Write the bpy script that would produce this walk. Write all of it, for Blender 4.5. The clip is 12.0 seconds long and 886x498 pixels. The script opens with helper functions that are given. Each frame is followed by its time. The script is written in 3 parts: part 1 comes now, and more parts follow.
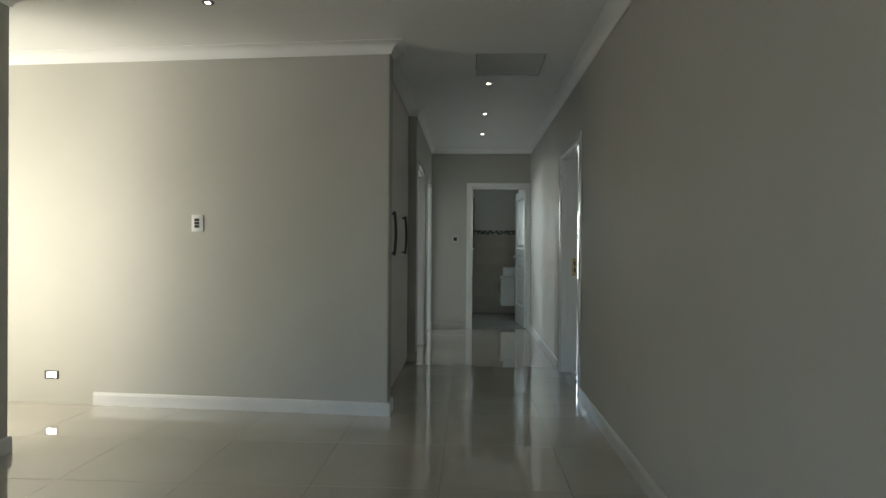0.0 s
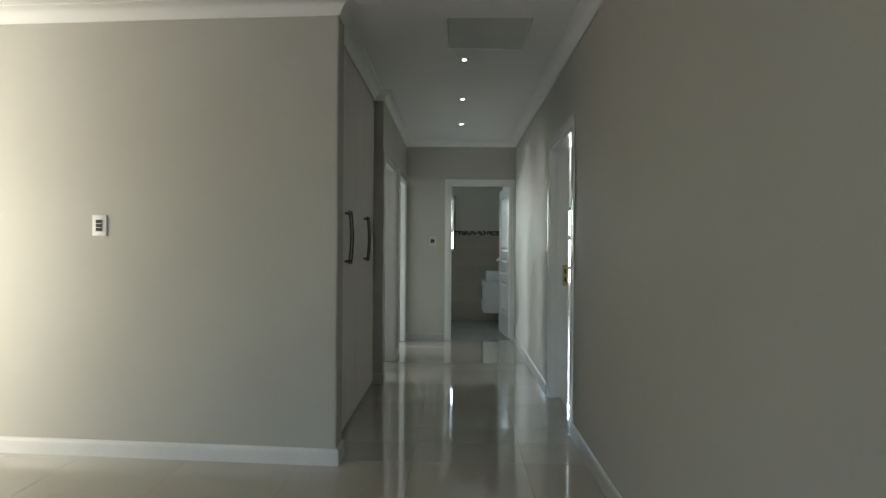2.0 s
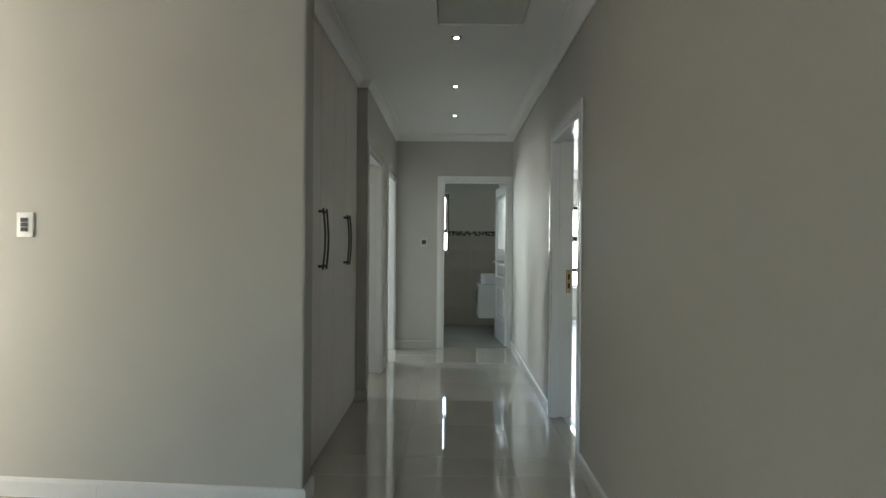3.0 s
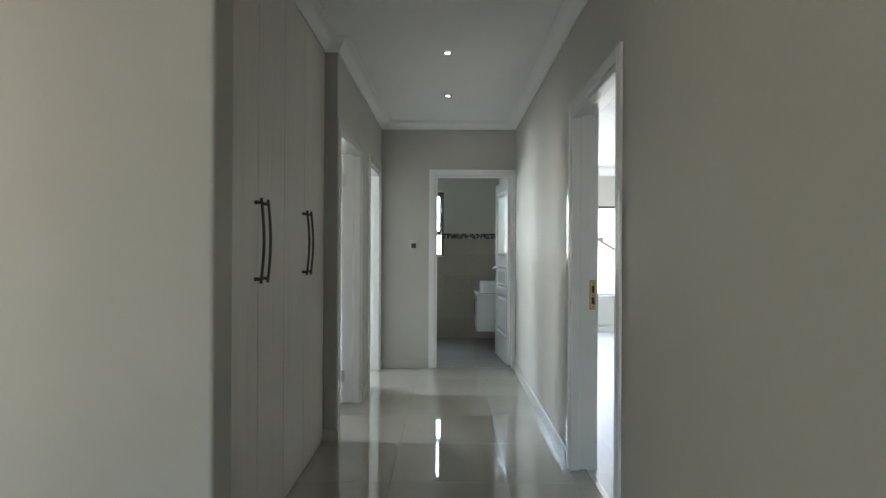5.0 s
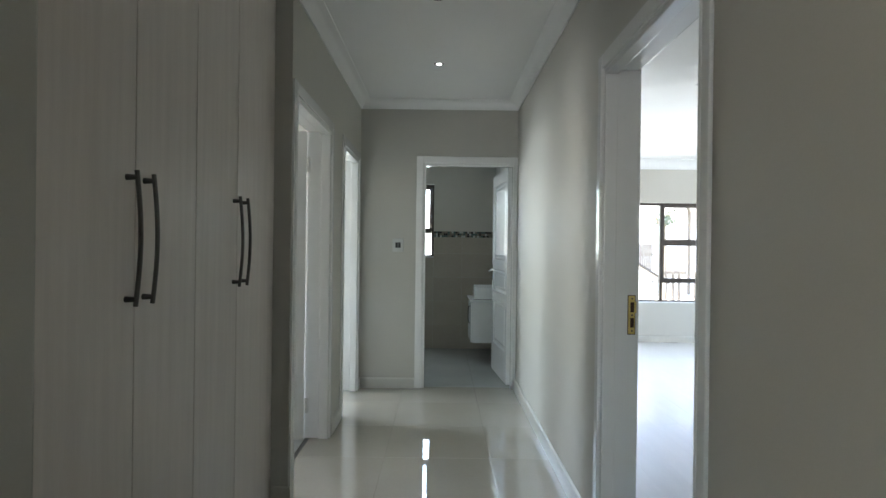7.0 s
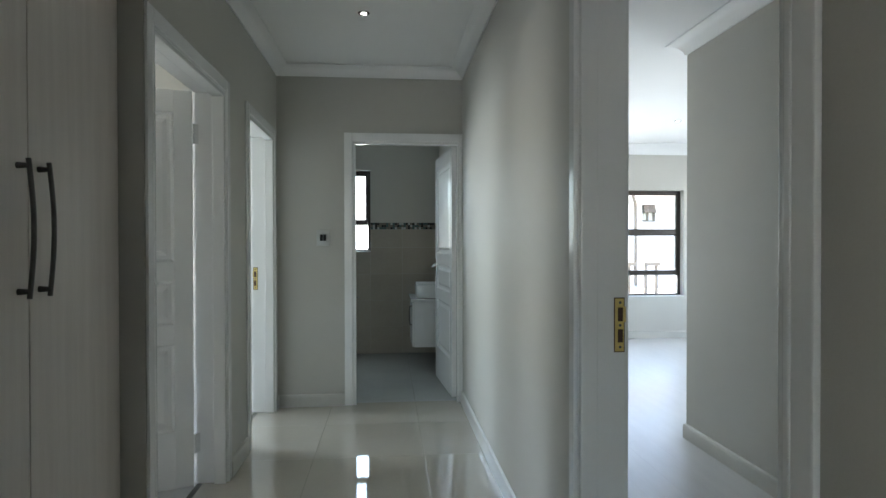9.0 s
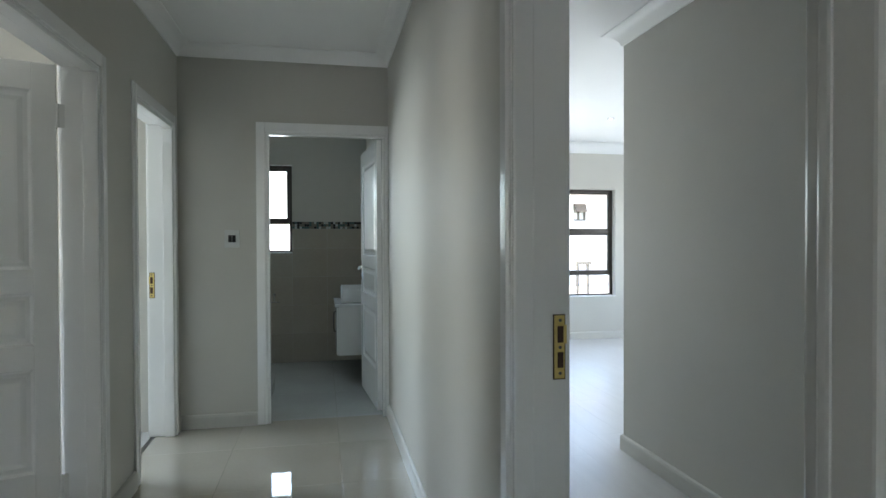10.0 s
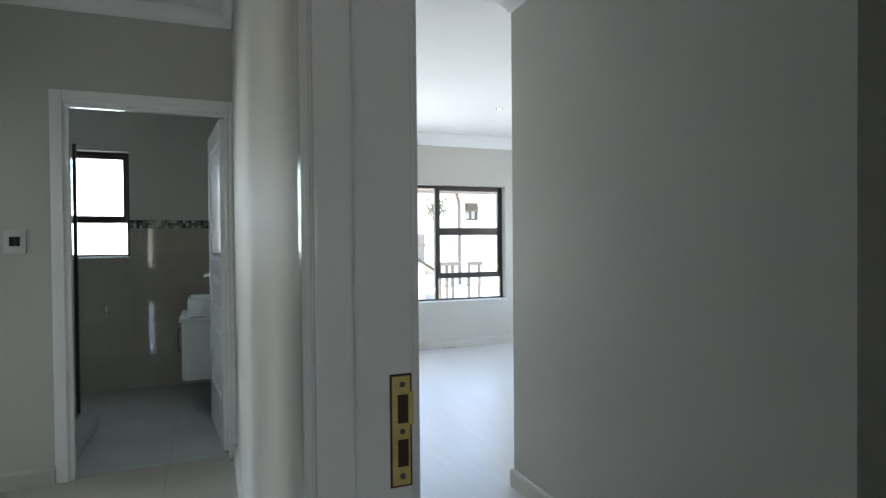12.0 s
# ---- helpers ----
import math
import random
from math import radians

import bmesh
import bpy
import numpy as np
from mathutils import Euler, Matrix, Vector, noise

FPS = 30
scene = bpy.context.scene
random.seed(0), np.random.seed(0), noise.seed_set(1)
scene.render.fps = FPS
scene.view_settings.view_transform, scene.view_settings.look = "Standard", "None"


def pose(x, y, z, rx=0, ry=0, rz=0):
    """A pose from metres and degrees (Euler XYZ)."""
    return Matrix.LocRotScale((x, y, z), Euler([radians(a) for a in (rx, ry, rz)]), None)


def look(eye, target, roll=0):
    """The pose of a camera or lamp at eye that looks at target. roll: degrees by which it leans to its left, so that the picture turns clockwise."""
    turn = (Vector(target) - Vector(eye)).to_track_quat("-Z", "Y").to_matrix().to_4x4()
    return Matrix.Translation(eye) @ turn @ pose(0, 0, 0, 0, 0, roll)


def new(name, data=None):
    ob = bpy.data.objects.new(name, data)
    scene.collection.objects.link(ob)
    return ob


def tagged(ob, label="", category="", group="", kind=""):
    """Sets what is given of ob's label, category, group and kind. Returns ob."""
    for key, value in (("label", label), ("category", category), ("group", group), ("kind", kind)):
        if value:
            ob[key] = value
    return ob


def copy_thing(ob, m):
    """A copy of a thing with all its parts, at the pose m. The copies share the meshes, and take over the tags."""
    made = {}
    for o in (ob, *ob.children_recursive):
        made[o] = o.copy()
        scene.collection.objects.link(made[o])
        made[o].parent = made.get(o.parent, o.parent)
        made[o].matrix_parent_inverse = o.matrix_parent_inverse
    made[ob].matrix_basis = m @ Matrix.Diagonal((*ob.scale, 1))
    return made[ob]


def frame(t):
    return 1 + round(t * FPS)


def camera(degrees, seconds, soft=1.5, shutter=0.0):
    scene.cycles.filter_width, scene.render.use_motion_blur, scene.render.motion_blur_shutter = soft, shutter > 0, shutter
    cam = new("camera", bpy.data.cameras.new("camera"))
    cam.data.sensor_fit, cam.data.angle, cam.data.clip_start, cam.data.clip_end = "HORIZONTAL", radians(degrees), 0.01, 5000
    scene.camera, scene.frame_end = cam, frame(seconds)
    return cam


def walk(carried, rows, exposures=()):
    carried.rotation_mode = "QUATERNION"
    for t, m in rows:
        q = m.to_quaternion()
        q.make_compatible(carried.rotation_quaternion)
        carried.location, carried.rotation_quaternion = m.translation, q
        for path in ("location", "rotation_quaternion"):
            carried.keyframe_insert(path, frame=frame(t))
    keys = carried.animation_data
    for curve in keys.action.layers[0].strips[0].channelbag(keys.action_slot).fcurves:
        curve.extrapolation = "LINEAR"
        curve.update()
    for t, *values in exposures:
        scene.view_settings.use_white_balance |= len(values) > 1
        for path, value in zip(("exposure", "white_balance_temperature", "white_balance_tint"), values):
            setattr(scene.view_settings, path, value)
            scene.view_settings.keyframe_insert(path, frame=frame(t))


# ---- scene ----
cam = camera(74.0, 12.0)
PATH = [
    (0, (-0.042, -0.09, 1.183), (-0.131, 1.908, 1.175), 0.4),
    (0.5, (-0.027, 0.109, 1.203), (-0.098, 2.108, 1.196), 0.4),
    (1, (-0.007, 0.295, 1.228), (-0.064, 2.294, 1.215), 0.5),
    (1.5, (0.039, 0.493, 1.236), (-0.016, 2.492, 1.224), 0.6),
    (2, (0.063, 0.706, 1.24), (0.019, 2.705, 1.227), 0.4),
    (2.5, (0.099, 0.949, 1.262), (0.061, 2.948, 1.247), 0.5),
    (3, (0.097, 1.208, 1.257), (0.067, 3.207, 1.244), 0.5),
    (5, (0.135, 2.16, 1.256), (0.113, 4.159, 1.257), 0.3),
    (5.5, (0.119, 2.393, 1.272), (0.103, 4.393, 1.271), 0.3),
    (6, (0.121, 2.612, 1.268), (0.108, 4.611, 1.266), 0.3),
    (6.5, (0.146, 2.857, 1.272), (0.137, 4.857, 1.271), 0.3),
    (6.7, (0.149, 2.942, 1.275), (0.146, 4.942, 1.273), 0.5),
    (8.3, (0.181, 3.525, 1.251), (0.248, 5.524, 1.236), 0.1),
    (8.5, (0.203, 3.618, 1.252), (0.3, 5.615, 1.235), 0.0),
    (9, (0.258, 3.802, 1.249), (0.441, 5.793, 1.229), -0.1),
    (9.5, (0.312, 3.956, 1.25), (0.591, 5.937, 1.226), -0.1),
    (10, (0.367, 4.126, 1.269), (0.767, 6.086, 1.243), -0.2),
    (10.5, (0.439, 4.29, 1.266), (0.969, 6.219, 1.241), -0.3),
    (11, (0.527, 4.427, 1.283), (1.156, 6.325, 1.251), -0.4),
    (11.5, (0.625, 4.568, 1.284), (1.314, 6.446, 1.255), -0.5),
    (12, (0.696, 4.706, 1.278), (1.434, 6.565, 1.249), -0.5),
]
EXPOSURES = [(0, 2.95, 6600, 5), (3, 3.52, 6700, 7), (5, 3.75, 6550, 9), (6.5, 3.75, 6500, 9), (9, 3.43, 6320, 8), (11, 3.32, 6320, 8), (12, 3.14, 6320, 9)]
walk(cam, [(t, look(eye, target, roll)) for t, eye, target, roll in PATH], EXPOSURES)

# ---- world, sun, lights ----
world = bpy.data.worlds.new("sky")
scene.world = world
world.use_nodes = True
wn = world.node_tree
sky = wn.nodes.new("ShaderNodeTexSky")
sky.sky_type, sky.sun_disc = "NISHITA", False
sky.sun_elevation, sky.sun_rotation = radians(46), radians(-94)
wn.links.new(sky.outputs["Color"], wn.nodes["Background"].inputs["Color"])
wn.nodes["Background"].inputs["Strength"].default_value = 0.15

sun = new("sun", bpy.data.lights.new("sun", "SUN"))
sun.data.energy, sun.data.angle, sun.data.color = 4.0, radians(0.5), (1.0, 0.95, 0.87)
sun.matrix_world = look((-6.2, -0.45, 6.43), (0, 0, 0))


def sky_lamp(name, eye, target, w, h, watts, color=(0.9, 0.95, 1.0)):
    """Area lamp for daylight, in a window's opening unless noted as an added fill."""
    ob = new(name, bpy.data.lights.new(name, "AREA"))
    ob.data.shape, ob.data.size, ob.data.size_y = "RECTANGLE", w, h
    ob.data.energy, ob.data.color = watts, color
    ob.matrix_world = look(eye, target)
    return ob


# added fill lamp behind the hall, brightens the lounge wall from the left
sky_lamp("fill_light_hall", (-3.85, 2.6, 1.25), (-3.6, 6, 2.0), 1.9, 1.7, 8.6, (1.0, 0.94, 0.83))
sky_lamp("daylight_bathroom", (-0.28, 10.72, 1.62), (-0.28, 8, 1.5), 0.6, 0.9, 1.0, (0.78, 0.93, 1.0))
sky_lamp("daylight_study", (-4.08, 6.3, 1.48), (0, 6.3, 1.4), 1.45, 1.2, 4.8, (0.88, 0.96, 1.0))
sky_lamp("daylight_nursery", (-4.08, 8.95, 1.48), (0, 8.95, 1.4), 1.45, 1.2, 8.8, (0.82, 0.94, 1.0))
sky_lamp("daylight_bedroom", (1.86, 11.4, 1.24), (1.86, 8, 1.2), 0.82, 1.3, 4.2, (0.88, 0.95, 1.0))
# added fill lamp at an unseen opening, lifts the dim bedroom
sky_lamp("fill_light_bedroom_east", (5.52, 9.4, 1.35), (0, 9.4, 1.2), 1.6, 1.2, 3.6, (0.88, 0.95, 1.0))


# ---- materials ----
def nodes_of(name):
    m = bpy.data.materials.new(name)
    m.use_nodes = True
    return m, m.node_tree.nodes, m.node_tree.links, m.node_tree.nodes["Principled BSDF"]


def surface(name, a, b, rough, metal=0.0, scale=2.0, fine=120.0, bump=0.05, stretch=(1, 1, 1), spread=0.08, coat=0.0, vary=0.0):
    """Two tones mixed by a broad and a fine noise, with uneven gloss and fine relief."""
    m, n, l, p = nodes_of(name)
    tc = n.new("ShaderNodeTexCoord")
    mp = n.new("ShaderNodeMapping")
    mp.inputs["Scale"].default_value = stretch
    l.new(tc.outputs["Object"], mp.inputs["Vector"])
    big, small = n.new("ShaderNodeTexNoise"), n.new("ShaderNodeTexNoise")
    big.inputs["Scale"].default_value, small.inputs["Scale"].default_value = scale, fine
    big.inputs["Detail"].default_value = 5
    for t in (big, small):
        l.new(mp.outputs["Vector"], t.inputs["Vector"])
    add = n.new("ShaderNodeMath")
    add.operation = "MULTIPLY_ADD"
    l.new(small.outputs["Fac"], add.inputs[0])
    add.inputs[1].default_value = 0.35
    l.new(big.outputs["Fac"], add.inputs[2])
    ramp = n.new("ShaderNodeValToRGB")
    ramp.color_ramp.elements[0].position, ramp.color_ramp.elements[1].position = 0.45, 0.95
    ramp.color_ramp.elements[0].color, ramp.color_ramp.elements[1].color = (*a, 1), (*b, 1)
    l.new(add.outputs[0], ramp.inputs["Fac"])
    col = ramp.outputs["Color"]
    if vary:
        info, hsv, mr = n.new("ShaderNodeObjectInfo"), n.new("ShaderNodeHueSaturation"), n.new("ShaderNodeMapRange")
        mr.inputs["To Min"].default_value, mr.inputs["To Max"].default_value = 1 - vary, 1 + vary
        l.new(info.outputs["Random"], mr.inputs["Value"])
        l.new(mr.outputs["Result"], hsv.inputs["Value"])
        l.new(col, hsv.inputs["Color"])
        col = hsv.outputs["Color"]
    l.new(col, p.inputs["Base Color"])
    rr = n.new("ShaderNodeMapRange")
    rr.inputs["To Min"].default_value, rr.inputs["To Max"].default_value = max(rough - spread, 0.02), rough + spread
    l.new(big.outputs["Fac"], rr.inputs["Value"])
    l.new(rr.outputs["Result"], p.inputs["Roughness"])
    p.inputs["Metallic"].default_value, p.inputs["Coat Weight"].default_value = metal, coat
    if bump:
        bp = n.new("ShaderNodeBump")
        bp.inputs["Strength"].default_value, bp.inputs["Distance"].default_value = bump, 0.004
        l.new(add.outputs[0], bp.inputs["Height"])
        l.new(bp.outputs["Normal"], p.inputs["Normal"])
    return m


M_WALL = surface("greige_wall_paint", (0.485, 0.473, 0.43), (0.54, 0.527, 0.482), 0.62, scale=1.2, fine=260, bump=0.12)
M_CEIL = surface("white_ceiling_paint", (0.83, 0.83, 0.82), (0.88, 0.88, 0.87), 0.7, scale=1.0, fine=200, bump=0.06)
M_TRIM = surface("white_gloss_enamel", (0.82, 0.82, 0.81), (0.855, 0.855, 0.845), 0.2, scale=3, fine=140, bump=0.004, spread=0.012)
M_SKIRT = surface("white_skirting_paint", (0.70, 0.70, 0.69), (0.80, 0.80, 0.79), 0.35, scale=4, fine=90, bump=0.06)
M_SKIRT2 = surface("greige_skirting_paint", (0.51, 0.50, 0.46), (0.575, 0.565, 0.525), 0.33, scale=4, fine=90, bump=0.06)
M_TILE = surface("polished_cream_porcelain", (0.46, 0.43, 0.37), (0.52, 0.485, 0.425), 0.03, scale=1.6, fine=60, bump=0.0, spread=0.006, vary=0.025, coat=1.0)
M_GROUT = surface("dark_grout", (0.17, 0.15, 0.12), (0.23, 0.20, 0.17), 0.8, scale=6)
M_LAM = surface("pale_grey_laminate", (0.54, 0.54, 0.54), (0.62, 0.62, 0.62), 0.3, scale=2.2, fine=30, bump=0.01, stretch=(5, 0.6, 1), vary=0.01)
M_CUP = surface("pale_woodgrain_melamine", (0.68, 0.62, 0.57), (0.77, 0.71, 0.66), 0.34, scale=5, fine=30, bump=0.06, stretch=(6, 6, 0.35))
# near-black colour that stands in for shade inside gaps
M_DARKGAP = surface("dark_gap_shade", (0.05, 0.045, 0.04), (0.08, 0.07, 0.06), 0.8)
M_BRONZE = surface("dark_bronze_aluminium", (0.035, 0.028, 0.024), (0.055, 0.045, 0.038), 0.4, metal=0.3, scale=8, bump=0.02)
M_HANDLE = surface("brushed_gunmetal", (0.10, 0.095, 0.09), (0.17, 0.16, 0.15), 0.36, metal=0.9, scale=20, fine=200, stretch=(1, 1, 0.2))
M_CHROME = surface("chrome", (0.72, 0.72, 0.74), (0.8, 0.8, 0.82), 0.1, metal=1.0, spread=0.03, bump=0)
M_BRASS = surface("brass_plate", (0.62, 0.47, 0.16), (0.78, 0.62, 0.24), 0.34, metal=0.6, scale=30, fine=200, bump=0.05)
M_BLACK = surface("black_plastic", (0.008, 0.008, 0.008), (0.014, 0.014, 0.014), 0.55)
# dark brown that paints the shade of the strike plate's holes
M_HOLE = surface("dark_hole_shade", (0.05, 0.025, 0.015), (0.09, 0.045, 0.03), 0.9)
M_PLATE = surface("white_switch_plastic", (0.76, 0.76, 0.76), (0.82, 0.82, 0.82), 0.3, scale=10, bump=0)
M_GREYPLATE = surface("pale_grey_switch_plastic", (0.53, 0.54, 0.52), (0.58, 0.59, 0.57), 0.35, scale=10, bump=0)
M_CERAMIC = surface("white_ceramic", (0.80, 0.81, 0.82), (0.85, 0.86, 0.87), 0.08, scale=5, bump=0, spread=0.03)
M_BTILE = surface("beige_wall_tile", (0.40, 0.36, 0.30), (0.46, 0.42, 0.36), 0.04, scale=2.5, fine=50, bump=0.004, spread=0.015, vary=0.04)
M_BFLOOR = surface("cream_bathroom_tile", (0.40, 0.41, 0.40), (0.46, 0.47, 0.455), 0.06, scale=2.5, fine=50, bump=0.006, spread=0.03, vary=0.03)
M_MOS = [surface("mosaic_" + k, a, b, 0.12, scale=20, bump=0) for k, a, b in (
    ("charcoal", (0.02, 0.02, 0.022), (0.04, 0.04, 0.045)), ("teal", (0.06, 0.10, 0.10), (0.10, 0.15, 0.15)),
    ("sand", (0.16, 0.15, 0.12), (0.22, 0.20, 0.17)), ("pale", (0.42, 0.44, 0.43), (0.50, 0.52, 0.51)))]
M_PLASTER = surface("white_exterior_plaster", (0.72, 0.70, 0.66), (0.80, 0.78, 0.74), 0.85, scale=1.5, fine=80, bump=0.2)
M_ROOF = surface("terracotta_roof_tile", (0.30, 0.15, 0.10), (0.42, 0.24, 0.17), 0.8, scale=3, fine=40, bump=0.3)
M_TIMBER = surface("weathered_fence_timber", (0.09, 0.075, 0.06), (0.17, 0.145, 0.12), 0.8, scale=6, fine=40, stretch=(6, 6, 0.4), bump=0.2)
M_PAVE = surface("pale_paving", (0.40, 0.37, 0.32), (0.50, 0.47, 0.42), 0.9, scale=0.8, fine=30, bump=0.2)
M_LEAF = surface("green_leaves", (0.04, 0.055, 0.03), (0.08, 0.095, 0.055), 0.6, scale=6)
M_BARK = surface("grey_bark", (0.14, 0.11, 0.08), (0.24, 0.19, 0.14), 0.9, scale=8, stretch=(4, 4, 0.6), bump=0.4)


def glass_material(name, tint, rough=0.0):
    m, n, l, p = nodes_of(name)
    p.inputs["Base Color"].default_value = (*tint, 1)
    p.inputs["Transmission Weight"].default_value, p.inputs["Roughness"].default_value = 1.0, rough
    p.inputs["IOR"].default_value = 1.45
    return m


M_GLASS = glass_material("clear_window_glass", (0.97, 0.98, 0.98))
M_SHOWER = glass_material("shower_glass", (0.85, 0.93, 0.93))


def glow(name, color, strength):
    m, n, l, p = nodes_of(name)
    p.inputs["Emission Color"].default_value, p.inputs["Emission Strength"].default_value = (*color, 1), strength
    return m


M_LAMP = glow("led_lamp_face", (1.0, 0.97, 0.92), 1.6)


# ---- mesh helpers ----
def box(bm, x0, x1, y0, y1, z0, z1, bevel=0.0):
    r = bmesh.ops.create_cube(bm, size=1.0, matrix=Matrix.LocRotScale(((x0 + x1) / 2, (y0 + y1) / 2, (z0 + z1) / 2), None, (abs(x1 - x0), abs(y1 - y0), abs(z1 - z0))))
    if bevel:
        edges = list({e for v in r["verts"] for e in v.link_edges})
        bmesh.ops.bevel(bm, geom=edges, offset=bevel, segments=2, profile=0.6, affect="EDGES")
    return bm


def boxed(*a, bevel=0.0):
    return box(bmesh.new(), *a, bevel=bevel)


def disc(bm, c, r, depth, seg=28, axis="z", r2=None):
    turn = {"z": None, "x": Euler((0, radians(90), 0)), "y": Euler((radians(90), 0, 0))}[axis]
    bmesh.ops.create_cone(bm, cap_ends=True, segments=seg, radius1=r, radius2=r if r2 is None else r2, depth=depth, matrix=Matrix.LocRotScale(c, turn, None))
    return bm


def ring(bm, c, r_in, r_out, z0, z1, seg=32):
    """A flat ring with a rounded lower lip, lying level."""
    prof = [(r_in, z1), (r_in, z0 + 0.002), (r_in + 0.002, z0), (r_out - 0.004, z0), (r_out, z0 + 0.004), (r_out, z1)]
    rows = [[bm.verts.new((c[0] + r * math.cos(2 * math.pi * i / seg), c[1] + r * math.sin(2 * math.pi * i / seg), z)) for r, z in prof] for i in range(seg)]
    for i in range(seg):
        a, b = rows[i], rows[(i + 1) % seg]
        for k in range(len(prof)):
            j = (k + 1) % len(prof)
            bm.faces.new((a[k], b[k], b[j], a[j]))
    return bm


def tube(bm, pts, r, seg=10):
    """A round bar along points."""
    pts = [Vector(p) for p in pts]
    rows = []
    for i, p in enumerate(pts):
        d = (pts[min(i + 1, len(pts) - 1)] - pts[max(i - 1, 0)]).normalized()
        side = d.cross(Vector((0.31, 0.89, 0.33))).normalized()
        up = d.cross(side)
        rows.append([bm.verts.new(p + r * (math.cos(2 * math.pi * k / seg) * side + math.sin(2 * math.pi * k / seg) * up)) for k in range(seg)])
    for a, b in zip(rows, rows[1:]):
        for k in range(seg):
            bm.faces.new((a[k], a[(k + 1) % seg], b[(k + 1) % seg], b[k]))
    bm.faces.new(rows[0]), bm.faces.new(rows[-1])
    return bm


def sweep(bm, line, prof):
    """Runs a profile of (inward, height) along a level line with mitred corners; inward is to the line's left."""
    pts = [Vector(p) for p in line]
    rows = []
    for i, p in enumerate(pts):
        ns = []
        for a, b in ((i - 1, i), (i, i + 1)):
            if a >= 0 and b < len(pts):
                d = (pts[b] - pts[a]).normalized()
                ns.append(Vector((-d.y, d.x)))
        n = sum(ns, Vector((0, 0))) / len(ns)
        n = n / max(n.length_squared, 0.2)
        rows.append([bm.verts.new((p.x + n.x * o, p.y + n.y * o, z)) for o, z in prof])
    for a, b in zip(rows, rows[1:]):
        for k in range(len(prof)):
            j = (k + 1) % len(prof)
            bm.faces.new((a[k], b[k], b[j], a[j]))
    bm.faces.new(rows[0]), bm.faces.new(rows[-1])
    return bm


def mesh_of(name, bm, material, smooth=False):
    bmesh.ops.recalc_face_normals(bm, faces=bm.faces[:])
    me = bpy.data.meshes.new(name)
    bm.to_mesh(me)
    bm.free()
    me.materials.append(material)
    if smooth:
        for f in me.polygons:
            f.use_smooth = True
        me.set_sharp_from_angle(angle=radians(40))
    return me


def part(name, bm, material, parent, label="", smooth=False):
    ob = new(name, mesh_of(name, bm, material, smooth))
    ob.parent = parent
    if label:
        ob["label"] = label
    return ob


def thing(name, label, category, m=None, group="", kind=""):
    ob = new(name)
    ob.empty_display_size = 0.1
    if m is not None:
        ob.matrix_world = m
    return tagged(ob, label, category, group, kind)


def solid(name, bm, material, label, category, kind="structure", smooth=False):
    return tagged(new(name, mesh_of(name, bm, material, smooth)), label, category, "", kind)


# ---- plan ----
CEIL = 2.595          # ceiling
COVE = 2.52           # underside of the cornice
RX, RX2 = 0.83, 0.972     # corridor's right wall
LX, LX2 = -0.59, -0.74    # corridor's left wall with two doors
CUPX = -0.672             # cupboard fronts
EY, EY2 = 8.37, 8.50      # end wall
HEAD = 2.03
DR = (4.60, 5.529)         # bedroom door opening, along y
D1 = (6.012, 6.95)
D2 = (7.46, 8.24)
D3 = (-0.015, 0.805)      # bathroom door opening, along x


def wall(name, axis, a, b, s0, s1, holes=(), z0=0.0, z1=2.75, material=None, label="smooth greige painted plaster wall"):
    """A wall between a and b across, from s0 to s1 along; holes are (from, to, bottom, top)."""
    bm = bmesh.new()

    def piece(u0, u1, w0, w1):
        if u1 - u0 > 1e-4 and w1 - w0 > 1e-4:
            box(bm, *((a, b, u0, u1) if axis == "y" else (u0, u1, a, b)), w0, w1)

    at = s0
    for h0, h1, hb, ht in sorted(holes):
        piece(at, h0, z0, z1)
        piece(h0, h1, z0, hb)
        piece(h0, h1, ht, z1)
        at = h1
    piece(at, s1, z0, z1)
    return solid(name, bm, material or M_WALL, label, "wall")


wall("wall_east", "y", RX, RX2, -3.6, 11.33, [(DR[0] - 0.04, DR[1] + 0.04, 0, HEAD + 0.04)])
wall("wall_end", "x", EY, EY2, -0.74, RX, [(D3[0] - 0.04, D3[1] + 0.04, 0, HEAD + 0.04)])
wall("wall_doors", "y", LX2, LX, 5.937, EY, [(D1[0] - 0.04, D1[1] + 0.04, 0, HEAD + 0.04), (D2[0] - 0.04, D2[1] + 0.04, 0, HEAD + 0.04)])

# lounge wall, four degrees off square
CORNER = (-0.60, 3.985)
SLOPE = 0.066
LEFT_END = (-5.3, CORNER[1] + SLOPE * (5.3 - 0.60))
bm = bmesh.new()
low = [bm.verts.new((x, y, 0)) for x, y in (CORNER, (-0.60, 4.15), (-5.3, 4.50), LEFT_END)]
top = [bm.verts.new((v.co.x, v.co.y, 2.75)) for v in low]
bm.faces.new(low), bm.faces.new(top)
for i in range(4):
    bm.faces.new((low[i], low[(i + 1) % 4], top[(i + 1) % 4], top[i]))
upright = [e for e in bm.edges if abs(e.verts[0].co.x + 0.6) < 1e-3 and abs(e.verts[1].co.x + 0.6) < 1e-3 and abs(e.verts[0].co.z - e.verts[1].co.z) > 1]
bmesh.ops.bevel(bm, geom=upright, offset=0.012, segments=3, profile=0.5, affect="EDGES")
solid("wall_lounge", bm, M_WALL, "smooth greige lounge wall with a rounded corner", "wall")
wall("wall_cupboard_back", "y", -1.40, -1.28, 4.22, 5.937)
wall("wall_cupboard_side", "x", 5.937, 6.005, -4.0, LX2)

